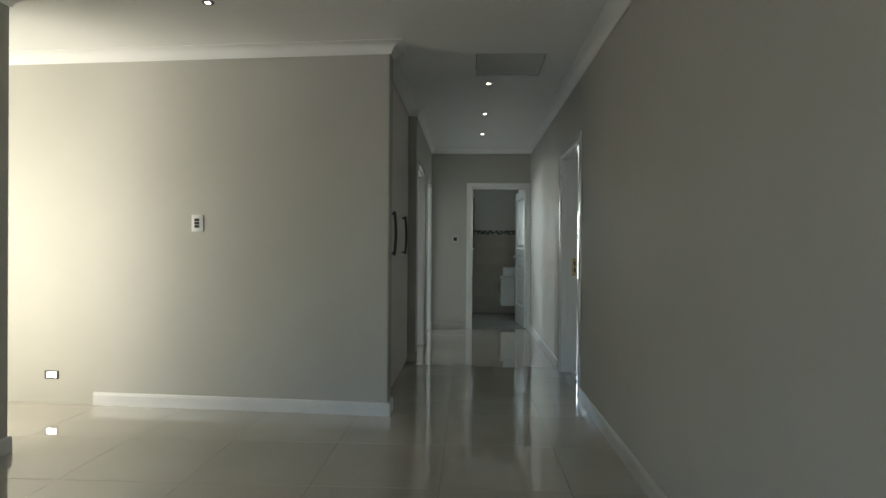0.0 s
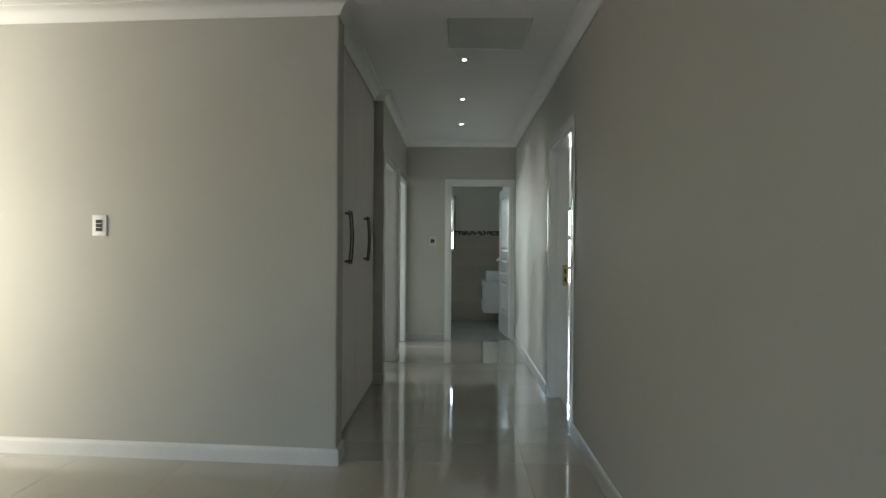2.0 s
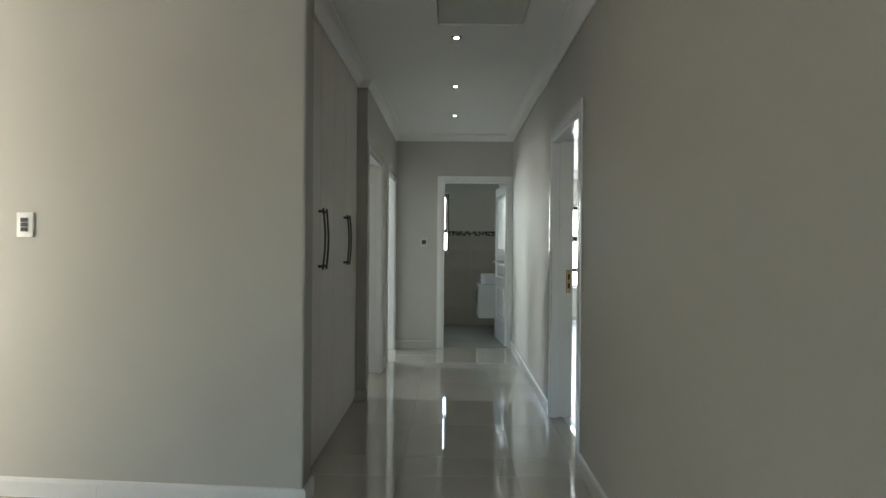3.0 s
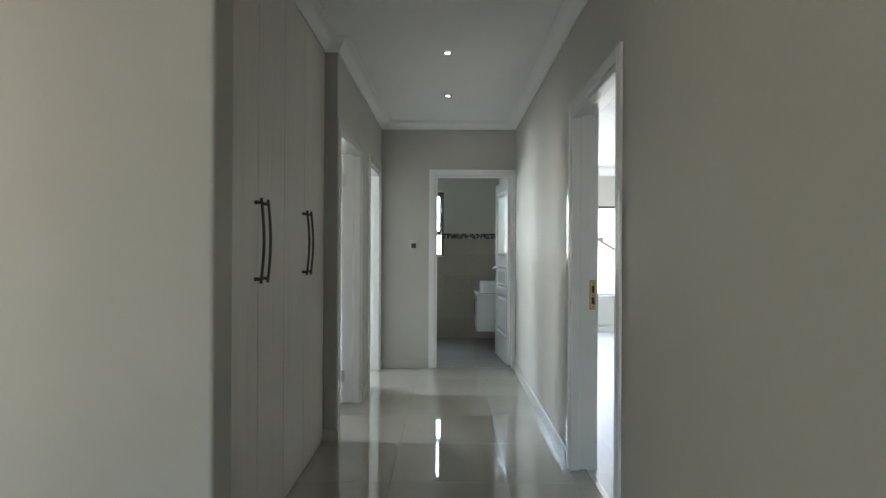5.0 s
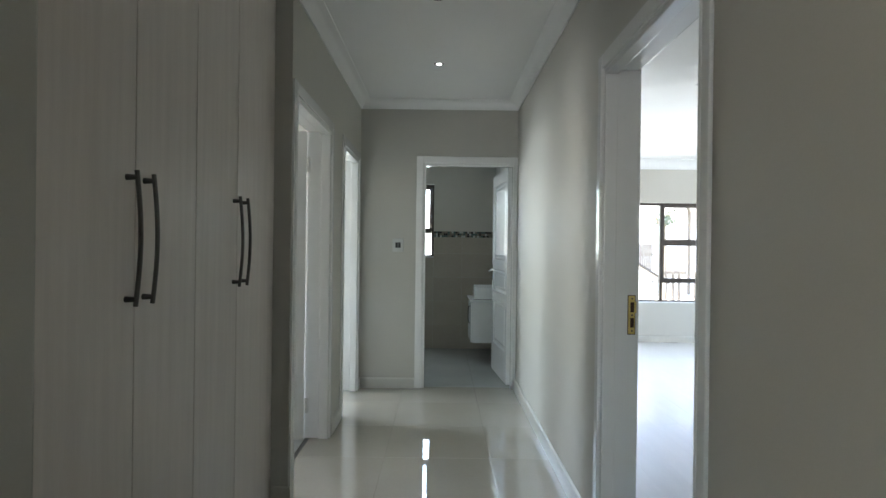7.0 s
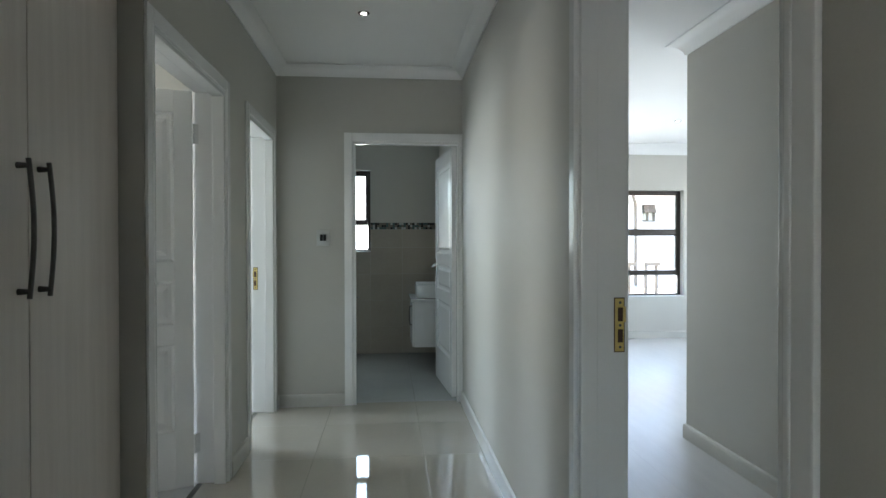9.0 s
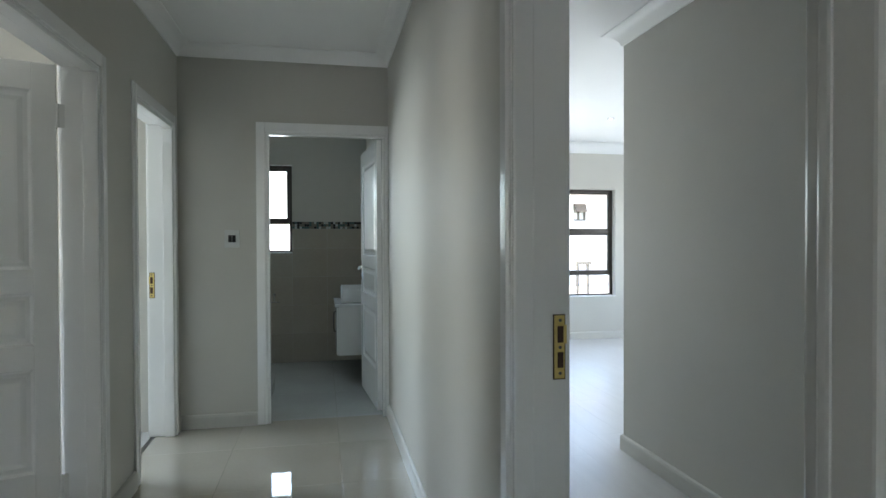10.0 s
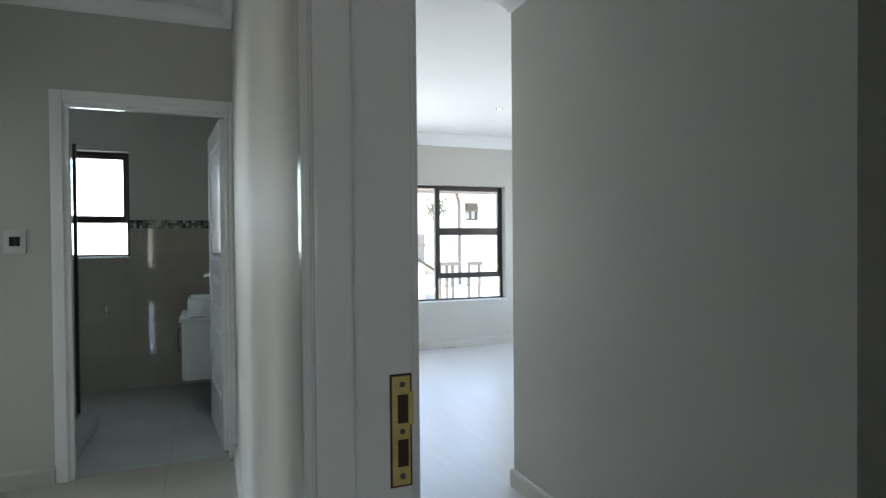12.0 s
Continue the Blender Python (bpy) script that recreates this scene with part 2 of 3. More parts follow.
# entrance hall and lounge, behind and beside the camera
# the opening here is added, to let the hall fill lamp through
wall("wall_hall", "x", 2.98, 3.12, -5.05, -2.645, [(-4.9, -2.86, 0.0, 2.12)])
wall("wall_entrance", "y", -5.2, -5.05, -3.6, 4.6)
wall("wall_south", "x", -3.6, -3.45, -5.05, RX, [(-3.0, -0.9, 0.55, 2.2)])
# two unseen walls, added to box in the hall fill lamp
wall("lamp_box_south", "x", 2.35, 2.45, -5.05, -2.68)
wall("lamp_box_east", "y", -2.8, -2.68, 2.45, 2.98)

# rooms behind the two corridor doors
wall("wall_study_west", "y", -4.15, -4.0, 4.62, 11.0, [(5.55, 7.05, 0.85, 2.1), (8.2, 9.7, 0.85, 2.1)])
wall("wall_study_north", "x", 7.18, 7.30, -4.0, LX2)
wall("wall_nursery_north", "x", 10.3, 10.45, -4.0, -1.45)

# bathroom shell
BW = (-0.60, 0.05, 1.15, 2.075)
wall("wall_bathroom_north", "x", 10.5, 10.68, -1.45, RX, [BW])
wall("wall_bathroom_west", "y", -1.45, -1.32, 8.50, 10.5)
wall("wall_nursery_south", "x", 8.37, 8.50, -1.45, -0.74)

# bedroom shell
WIN = (1.42, 4.11, 0.545, 1.935)
wall("wall_bedroom_north", "x", 11.2, 11.42, RX2, 5.6, [WIN])
# the opening is out of view, added for the east fill lamp
wall("wall_bedroom_east", "y", 5.45, 5.6, 7.39, 11.2, [(8.55, 10.25, 0.7, 2.0)])
wall("wall_bedroom_niche", "y", 2.148, 2.28, 5.655, 7.25)
wall("wall_bedroom_return", "x", 7.25, 7.39, 2.148, 5.6)
wall("wall_bedroom_south", "x", 4.05, 4.2, RX2, 3.2)
wall("wall_dressing", "y", 2.62, 2.75, 4.2, 7.25)


def slab(name, x0, x1, y0, y1, z0, z1, material, label, category):
    return solid(name, boxed(x0, x1, y0, y1, z0, z1), material, label, category)


HATCH = (0.0, 0.515, 4.22, 4.80)
bm = bmesh.new()
for a in ((-5.3, HATCH[0], -3.7, 11.4), (HATCH[1], 5.7, -3.7, 11.5), (HATCH[0], HATCH[1], -3.7, HATCH[2]), (HATCH[0], HATCH[1], HATCH[3], 11.4)):
    box(bm, *a, CEIL, 2.85)
solid("ceiling", bm, M_CEIL, "flat white painted plasterboard ceiling", "ceiling")
BED_CEIL = 2.525         # lower ceiling of the bedroom
slab("ceiling_bedroom", RX2, 5.45, 4.2, 11.2, BED_CEIL, CEIL - 0.001, M_CEIL, "flat white painted bedroom ceiling", "ceiling")
# unseen slab, added above the ceilings to keep sunlight out of the rooms
slab("sun_block_slab", -5.9, 6.1, -4.2, 11.9, 2.852, 3.0, M_PLASTER, "plain white unseen slab added over the house to block the sun", "roof")

# cornices
COVE_PROF = [(0.0, CEIL), (0.0, COVE), (0.01, COVE), (0.014, COVE + 0.014), (0.024, COVE + 0.03), (0.04, COVE + 0.047), (0.06, COVE + 0.06), (0.082, COVE + 0.068), (0.09, COVE + 0.069), (0.09, CEIL)]


def cornice(line, drop=0.0, under=CEIL):
    prof = [(o * (1 + drop * 8), under - (CEIL - z) * (1 + drop / 0.075)) for o, z in COVE_PROF]
    return solid("cornice", sweep(bmesh.new(), line, prof), M_CEIL, "white moulded cornice under the ceiling", "cornice", smooth=True)


LW = (-5.05, CORNER[1] + SLOPE * 4.45)
cornice([(RX, -3.45), (RX, EY), (LX, EY), (LX, 5.937), (CUPX, 5.937), (CUPX, 4.149), (-0.60, 4.149), CORNER, LW])
cornice([(-5.05, 3.12), (-2.645, 3.12), (-2.645, 2.98), (-5.05, 2.98)])
cornice([(2.148, 5.655), (2.148, 7.39), (5.45, 7.39), (5.45, 11.2)], 0.01, BED_CEIL)
cornice([(5.45, 11.2), (RX2, 11.2)], 0.055, BED_CEIL)
cornice([(RX2, 11.2), (RX2, 4.2)], 0.01, BED_CEIL)
cornice([(0.83, 8.50), (0.83, 10.5), (-1.32, 10.5)])
cornice([(-0.74, 7.18), (-4.0, 7.18), (-4.0, 6.06)])

# skirtings
SK = [(0.0, 0.0), (0.016, 0.0), (0.016, 0.075), (0.012, 0.088), (0.004, 0.093), (0.0, 0.093)]


def skirting(line, material=None):
    return solid("baseboard", sweep(bmesh.new(), line, SK), material or M_SKIRT, "white painted skirting board along the wall", "baseboard")


AR = 0.068    # architrave width
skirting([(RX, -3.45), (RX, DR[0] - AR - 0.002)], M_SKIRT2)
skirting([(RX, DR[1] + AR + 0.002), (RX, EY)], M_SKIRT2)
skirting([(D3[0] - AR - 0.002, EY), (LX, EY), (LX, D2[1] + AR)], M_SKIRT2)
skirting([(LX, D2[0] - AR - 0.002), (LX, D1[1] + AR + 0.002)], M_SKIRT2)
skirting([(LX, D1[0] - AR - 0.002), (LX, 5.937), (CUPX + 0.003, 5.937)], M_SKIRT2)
W1 = (-1.62, CORNER[1] + SLOPE * 1.02)
W2 = (-2.80, CORNER[1] + SLOPE * 2.20)
skirting([(-0.60, 4.149), CORNER, W1])
skirting([(W1[0] - 0.002, W1[1]), W2])
skirting([(-2.86, 3.12), (-2.645, 3.12), (-2.645, 2.98), (-2.68, 2.98)])
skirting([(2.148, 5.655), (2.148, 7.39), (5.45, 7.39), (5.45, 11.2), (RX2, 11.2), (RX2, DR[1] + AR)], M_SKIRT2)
skirting([(LX2, 7.18), (-4.0, 7.18)])


# ---- doors ----
def door_leaf(parent, w, m, hinged=True):
    """A hollow white leaf, hinge edge at x = 0, faces at y = 0 and 0.04, three sunk and raised panels on both faces."""
    leaf_h = 2.015
    rows = [(0.29, 0.73), (0.83, 1.05), (1.15, 1.90)]
    st = 0.088
    bm = bmesh.new()
    box(bm, 0, st, 0, 0.04, 0, leaf_h, bevel=0.003)
    box(bm, w - st, w, 0, 0.04, 0, leaf_h, bevel=0.003)
    at = 0.0
    for a, b in rows + [(leaf_h, leaf_h)]:
        box(bm, st, w - st, 0, 0.04, at, a)
        at = b
    leaf = part("door_leaf", bm, M_TRIM, parent, "white moulded panel door leaf standing open")
    leaf.matrix_basis = m
    for a, b in rows:
        bm = bmesh.new()
        steps = [(0.0, 0.0), (0.006, 0.009), (0.014, 0.015), (0.03, 0.015), (0.05, 0.005), (0.06, 0.004)]
        for side in (0, 1):
            loops = []
            for ins, dep in steps:
                y = dep if side == 0 else 0.04 - dep
                loops.append([bm.verts.new(p) for p in ((st + ins, y, a + ins), (w - st - ins, y, a + ins), (w - st - ins, y, b - ins), (st + ins, y, b - ins))])
            for p, q in zip(loops, loops[1:]):
                for k in range(4):
                    bm.faces.new((p[k], p[(k + 1) % 4], q[(k + 1) % 4], q[k]))
            bm.faces.new(loops[-1])
        part("panel", bm, M_TRIM, leaf)
    for y, s in ((0.0, -1), (0.04, 1)):
        bm = bmesh.new()
        box(bm, w - 0.078, w - 0.038, y, y + s * 0.008, 0.93, 1.10, bevel=0.003)
        disc(bm, (w - 0.058, y + s * 0.026, 1.04), 0.010, 0.04, 14, "y")
        tube(bm, [(w - 0.058, y + s * 0.045, 1.04), (w - 0.10, y + s * 0.048, 1.043), (w - 0.165, y + s * 0.044, 1.038)], 0.0085)
        part("handle", bm, M_CHROME, leaf, "chrome lever handle on a long plate", smooth=True)
    for z in (0.22, 1.80) if hinged else ():
        bm = bmesh.new()
        disc(bm, (-0.004, 0.046, z), 0.006, 0.1, 10)
        box(bm, -0.03, 0.0, 0.038, 0.0405, z - 0.05, z + 0.05)
        part("hinge", bm, M_SKIRT, leaf, "painted steel butt hinge")
    return leaf


def strike_plate(parent, origin, u, v):
    """Brass strike on a jamb: origin is its middle, u points along the plate's width, v out of the jamb."""
    u, v = Vector(u), Vector(v)
    w = Vector((0, 0, 1))
    o = Vector(origin)

    def slab_on(bm, u0, u1, z0, z1, t0, t1):
        vs = [bm.verts.new(o + u * a + w * b + v * c) for c in (t0, t1) for a, b in ((u0, z0), (u1, z0), (u1, z1), (u0, z1))]
        for f in ((0, 1, 2, 3), (7, 6, 5, 4), (0, 4, 5, 1), (1, 5, 6, 2), (2, 6, 7, 3), (3, 7, 4, 0)):
            bm.faces.new([vs[i] for i in f])

    bm = bmesh.new()
    slab_on(bm, -0.014, 0.013, -0.080, 0.080, 0.0, 0.0022)
    slab_on(bm, 0.013, 0.019, 0.008, 0.056, 0.0, 0.0022)
    plate = part("strike_plate", bm, M_BRASS, parent, "brass mortice strike plate")
    # holes are not cut: dark slabs on the plate paint their shade
    for z0, z1 in ((0.011, 0.053), (-0.053, -0.013)):
        bm = bmesh.new()
        slab_on(bm, -0.006, 0.010, z0, z1, 0.0022, 0.0029)
        part("keeper_hole_shade", bm, M_HOLE, plate, "thin dark slab for the shade in a mortice hole")
    for z in (0.068, -0.001, -0.067):
        bm = bmesh.new()
        disc(bm, o + u * 0.001 + w * z + v * 0.003, 0.0042, 0.002, 12, "x" if abs(v.x) > 0.5 else "y")
        part("screw", bm, M_HANDLE, plate)
    # dark slab behind the plate, paints the recess's shaded rim
    bm = bmesh.new()
    slab_on(bm, -0.017, 0.016, -0.083, 0.083, -0.001, 0.0006)
    part("recess", bm, M_HOLE, parent, "thin dark slab for the shaded recess round the plate")


def door_frame(name, axis, a, b, s0, s1, room, label, strike=0):
    """Frame in a wall whose faces lie at a < b; opening s0 to s1 along; room is +1 if the leaf shuts on the b side, else -1."""
    fr = thing(name, label, "door", kind="structure")

    def bar(nm, c0, c1, u0, u1, z0, z1, bevel=0.004):
        part(nm, boxed(*((c0, c1, u0, u1) if axis == "y" else (u0, u1, c0, c1)), z0, z1, bevel=bevel), M_TRIM, fr)

    t = 0.0395
    for u0, u1 in ((s0 - t, s0), (s1, s1 + t)):
        bar("jamb", a - 0.003, b + 0.003, u0, u1, 0.001, HEAD)
    bar("head", a - 0.003, b + 0.003, s0 - t, s1 + t, HEAD, HEAD + t)
    # rebate: the stop fills all but the leaf's thickness
    st0, st1 = (a - 0.002, b - 0.09) if room > 0 else (a + 0.09, b + 0.002)
    bar("stop", st0, st1, s0, s0 + 0.02, 0.001, HEAD - 0.02, 0.005)
    bar("stop", st0, st1, s1 - 0.02, s1, 0.001, HEAD - 0.02, 0.005)
    bar("stop", st0, st1, s0, s1, HEAD - 0.02, HEAD, 0.005)
    for face, out in ((a, -1), (b, 1)):
        f0, f1 = sorted((face, face + out * 0.012))
        g0, g1 = sorted((face + out * 0.004, face + out * 0.015))
        for u0, u1 in ((s0 - AR, s0 - 0.006), (s1 + 0.006, s1 + AR)):
            bar("architrave", f0, f1, u0, u1, 0.001, HEAD + AR)
            inner = (u1 - 0.02, u1) if u0 < s0 else (u0, u0 + 0.02)
            bar("architrave_bead", g0, g1, inner[0] + 0.002, inner[1] - 0.002, 0.001, HEAD + 0.026)
        bar("architrave", f0, f1, s0 - 0.006, s1 + 0.006, HEAD + 0.006, HEAD + AR)
    if strike:
        c = b - 0.018 if room > 0 else a + 0.018
        u = 1 if room > 0 else -1
        if axis == "y":
            strike_plate(fr, (c, (s1 if strike > 0 else s0) - strike * 0.0015, 1.0 if name == "door_1" else 0.99), (u, 0, 0), (0, -strike, 0))
    return fr


f1 = door_frame("door_1", "y", RX, RX2, *DR, 1, "white painted timber door frame with brass strike plate", strike=1)
f2 = door_frame("door_2", "y", LX2, LX, *D1, -1, "white painted frame with a panelled door ajar into the room")
f3 = door_frame("door_3", "y", LX2, LX, *D2, -1, "white painted frame of an open doorway beside the corridor end", strike=1)
f4 = door_frame("door_4", "x", EY, EY2, *D3, 1, "white bathroom door frame with panelled door standing open")
door_leaf(f2, D1[1] - D1[0] - 0.02, pose(LX2 - 0.012, D1[1] - 0.008, 0.008, 0, 0, 180 + 20) @ pose(0, 0, 0))
door_leaf(f4, D3[1] - D3[0] - 0.02, Matrix(((1, 0, 0, D3[1] - 0.005), (0, 1, 0, EY2 + 0.01), (0, 0, 1, 0.008), (0, 0, 0, 1))) @ pose(0, 0, 0, 0, 0, 94.8), hinged=False)
door_leaf(f1, DR[1] - DR[0] - 0.02, pose(RX2 + 0.012, DR[0] + 0.005, 0.008, 0, 0, -82))
door_leaf(f3, D2[1] - D2[0] - 0.02, pose(LX2 - 0.012, D2[0] - 0.015, 0.008, 0, 0, 178) @ pose(0, 0, 0))


# ---- windows ----
def window(name, y0, y1, x0, x1, z0, z1, mullions, transoms, label):
    """Dark aluminium window in a wall across y; mullions split x, transoms are lists of heights per light."""
    wd = thing(name, label, "window", kind="structure")
    ym = y0 + 0.09
    f = 0.032
    for nm, a in (("window_frame", (x0, x0 + f, z0, z1)), ("window_frame", (x1 - f, x1, z0, z1)), ("window_frame", (x0 + f, x1 - f, z0, z0 + f)), ("window_frame", (x0 + f, x1 - f, z1 - f, z1))):
        part(nm, boxed(a[0], a[1], ym, ym + 0.05, a[2], a[3], bevel=0.002), M_BRONZE, wd)
    xs = [x0 + f - 0.018] + list(mullions) + [x1 - f + 0.018]
    for x in mullions:
        part("mullion", boxed(x - 0.02, x + 0.02, ym - 0.004, ym + 0.054, z0 + f, z1 - f, bevel=0.002), M_BRONZE, wd)
    for (a, b), ts in zip(zip(xs, xs[1:]), transoms):
        zs = [z0 + f - 0.018] + list(ts) + [z1 - f + 0.018]
        for z in ts:
            part("transom", boxed(a + 0.02, b - 0.02, ym - 0.004, ym + 0.054, z - 0.02, z + 0.02, bevel=0.002), M_BRONZE, wd)
        for k, (c, d) in enumerate(zip(zs, zs[1:])):
            g0, g1, h0, h1 = a + 0.019, b - 0.019, c + 0.019, d - 0.019
            if ts and k > 0:
                bm = bmesh.new()
                s = 0.026
                for q in ((g0, g0 + s, h0, h1), (g1 - s, g1, h0, h1), (g0 + s, g1 - s, h0, h0 + s), (g0 + s, g1 - s, h1 - s, h1)):
                    box(bm, q[0], q[1], ym + 0.005, ym + 0.05, q[2], q[3])
                part("sash", bm, M_BRONZE, wd, "opening sash in dark aluminium")
                part("stay", boxed((g0 + g1) / 2 - 0.05, (g0 + g1) / 2 + 0.05, ym - 0.012, ym + 0.005, h0 + 0.006, h0 + 0.018, bevel=0.003), M_BRONZE, wd)
            pane = part("pane", boxed(g0, g1, ym + 0.024, ym + 0.029, h0, h1), M_GLASS, wd)
            pane.visible_shadow = False
    part("window_sill", boxed(x0 - 0.0, x1 + 0.0, y0 - 0.012, ym, z0 - 0.0, z0 + 0.012, bevel=0.003), M_SKIRT, wd, "white plastered sill")
    return wd


window("window_1", 11.2, 11.42, *WIN, [2.30, 3.23], [[0.84, 1.385], [], [0.84, 1.385]], "dark bronze aluminium window with clear panes")
window("window_2", 10.5, 10.68, *BW, [], [[1.475]], "small dark aluminium bathroom window")


# ---- ceiling fittings ----
def downlight(x, y, label):
    d = thing("downlight", label, "downlight", pose(x, y, CEIL), group="recessed downlights")
    part("rim", ring(bmesh.new(), (0, 0), 0.024, 0.035, -0.006, 0.0), M_HANDLE, d, "dark metal ring", smooth=True)
    part("reflector", disc(bmesh.new(), (0, 0, -0.0015), 0.024, 0.003, 28, "z"), M_HANDLE, d, smooth=True)
    part("bulb", disc(bmesh.new(), (0, 0, -0.004), 0.015, 0.003, 24, "z", 0.017), M_LAMP, d, "lit lamp face")
    return d


first = downlight(0.115, 5.0, "small round recessed downlight in a metal ring, lit")
for x, y in ((0.115, 6.16), (0.115, 7.28), (-1.57, 3.27)):
    copy_thing(first, pose(x, y, CEIL))
copy_thing(first, pose(3.275, 9.72, BED_CEIL))

hatch = thing("ceiling_hatch", "white ceiling trapdoor panel sitting in a dark gap", "hatch")
pan = part("panel", boxed(-0.253, 0.253, -0.283, 0.268, 0.0, 0.02, bevel=0.003), M_SKIRT2, hatch, "semi-gloss white board")
pan.matrix_basis = pose(0.2575, 4.507, CEIL + 0.004, 0, 0.5, 0)
# dark sheet in place of the unlit space seen through the hatch gap
part("gap_shade_sheet", boxed(HATCH[0] - 0.02, HATCH[1] + 0.02, HATCH[2] - 0.02, HATCH[3] + 0.02, CEIL + 0.06, CEIL + 0.08), M_DARKGAP, hatch, "dark sheet for the shade above the hatch")


# ---- wall fittings ----
def switch_plate(name, m, w, h, rockers, label, holes="v", plastic=None):
    """Faces -y in its own space, the wall at y = 0."""
    s = thing(name, label, "light switch", m)
    part("cover", boxed(-w / 2, w / 2, -0.011, 0, -h / 2, h / 2, bevel=0.0052), plastic or M_PLATE, s, "plastic cover", smooth=True)
    part("insert", boxed(-w * 0.23, w * 0.23, -0.013, -0.011, -h * 0.29, h * 0.29, bevel=0.0008), plastic or M_PLATE, s, "switch insert")
    for k in range(rockers):
        if holes == "v":
            z = h * 0.19 * (k - (rockers - 1) / 2)
            part("rocker", boxed(-w * 0.2, w * 0.2, -0.017, -0.013, z - h * 0.084, z + h * 0.084, bevel=0.0015), M_BLACK, s)
        else:
            x = w * 0.25 * (k - (rockers - 1) / 2)
            part("rocker", boxed(x - w * 0.115, x + w * 0.115, -0.017, -0.013, -h * 0.2, h * 0.2, bevel=0.0015), M_BLACK, s)
    return s


ang = -math.degrees(math.atan(SLOPE))
switch_plate("light_switch", pose(-2.003, CORNER[1] + SLOPE * 1.403, 1.34, 0, 0, ang), 0.088, 0.122, 3, "white wall switch with three black rockers")
switch_plate("light_switch", pose(-0.243, EY, 1.292, 0, 0, 0), 0.10, 0.122, 2, "pale grey wall switch with two black rockers", "h", M_GREYPLATE)
step = thing("wall_step_light", "lit rectangular step light low on the wall", "wall light", pose(-3.14, CORNER[1] + SLOPE * 2.54, 0.21, 0, 0, ang))
bm = bmesh.new()
for q in ((-0.055, 0.055, 0.02, 0.03), (-0.055, 0.055, -0.03, -0.02), (-0.055, -0.04, -0.02, 0.02), (0.04, 0.055, -0.02, 0.02)):
    box(bm, q[0], q[1], -0.008, 0, q[2], q[3], bevel=0.0015)
part("bezel", bm, M_HANDLE, step, "grey metal bezel")
part("diffuser", boxed(-0.04, 0.04, -0.004, 0, -0.02, 0.02), M_LAMP, step, "glowing diffuser")

# ---- built-in cupboards ----
EDGES = [4.157, 4.632, 5.022, 5.418, 5.930]


def bow_handle(parent, y):
    bm = bmesh.new()
    z0, z1 = 1.11, 1.465
    pts = []
    for k in range(15):
        s = k / 14
        pts.append((CUPX + 0.027 + 0.012 * math.sin(math.pi * s), y, z0 + (z1 - z0) * s))
    tube(bm, pts, 0.0062, 8)
    for z in (z0 + 0.018, z1 - 0.018):
        disc(bm, (CUPX + 0.014, y, z), 0.0085, 0.028, 12, "x", 0.0065)
    return part("handle", bm, M_HANDLE, parent, "bowed gunmetal bar handle", smooth=True)


for k, (a, b) in enumerate(zip(EDGES, EDGES[1:])):
    if k % 2 == 0:
        cab = thing("built_in_cupboard", "tall pale woodgrain built-in cupboard with bow handles", "cupboard", group="hall cupboards")
        y2 = EDGES[k + 2]
        bm = bmesh.new()
        box(bm, -1.275, CUPX - 0.02, a + 0.06 * (k == 0), a + 0.016 + 0.06 * (k == 0), 0.06, 2.5)
        box(bm, -1.275, CUPX - 0.02, y2 - 0.016, y2, 0.06, 2.5)
        box(bm, -1.275, CUPX - 0.02, a + 0.016, y2 - 0.016, 2.48, 2.5)
        box(bm, -1.275, CUPX - 0.02, a + 0.016, y2 - 0.016, 0.06, 0.08)
        box(bm, -1.275, -1.265, a + 0.016, y2 - 0.016, 0.08, 2.48)
        # carcass takes the gap-shade colour so the door joints read dark
        part("carcass", bm, M_DARKGAP, cab, "carcass coloured dark for the shade in the door gaps")
        part("plinth", boxed(-1.2, CUPX - 0.012, a + 0.06 * (k == 0), y2, 0.002, 0.06), M_CUP, cab, "woodgrain plinth")
        part("filler", boxed(-1.2, CUPX - 0.004, a + 0.06 * (k == 0), y2, 2.502, CEIL - 0.001), M_CUP, cab, "woodgrain filler strip under the cornice")
    door = part("door", boxed(CUPX - 0.018, CUPX, a + 0.002, b - 0.002, 0.03, 2.498, bevel=0.0018), M_CUP, cab, "flat woodgrain door")
    bow_handle(door, b - 0.045 if k % 2 == 0 else a + 0.045)

# ---- bathroom ----
TB = 1.405
van = thing("vanity_cabinet", "white wall-hung vanity cabinet with a bar handle", "cabinet")
part("body", boxed(0.505, 0.825, 9.62, 10.25, 0.215, 0.665, bevel=0.003), M_TRIM, van, "white gloss carcass")
part("door", boxed(0.487, 0.504, 9.625, 10.245, 0.22, 0.66, bevel=0.002), M_TRIM, van)
bm = bmesh.new()
tube(bm, [(0.487, 9.69, 0.62), (0.465, 9.69, 0.615), (0.459, 9.69, 0.57), (0.459, 9.69, 0.48), (0.465, 9.69, 0.435), (0.487, 9.69, 0.43)], 0.006)
part("handle", bm, M_HANDLE, van, "dark bow handle", smooth=True)
part("countertop", boxed(0.47, 0.828, 9.60, 10.27, 0.666, 0.695, bevel=0.006), M_CERAMIC, van, "white stone top")
basin = thing("wash_basin", "white ceramic counter basin on the vanity", "basin")
bm = bmesh.new()
box(bm, 0.53, 0.80, 9.68, 10.14, 0.696, 0.835, bevel=0.012)
topf = max(bm.faces, key=lambda f: f.calc_center_median().z * 10 + f.calc_area())
r = bmesh.ops.inset_region(bm, faces=[topf], thickness=0.018)
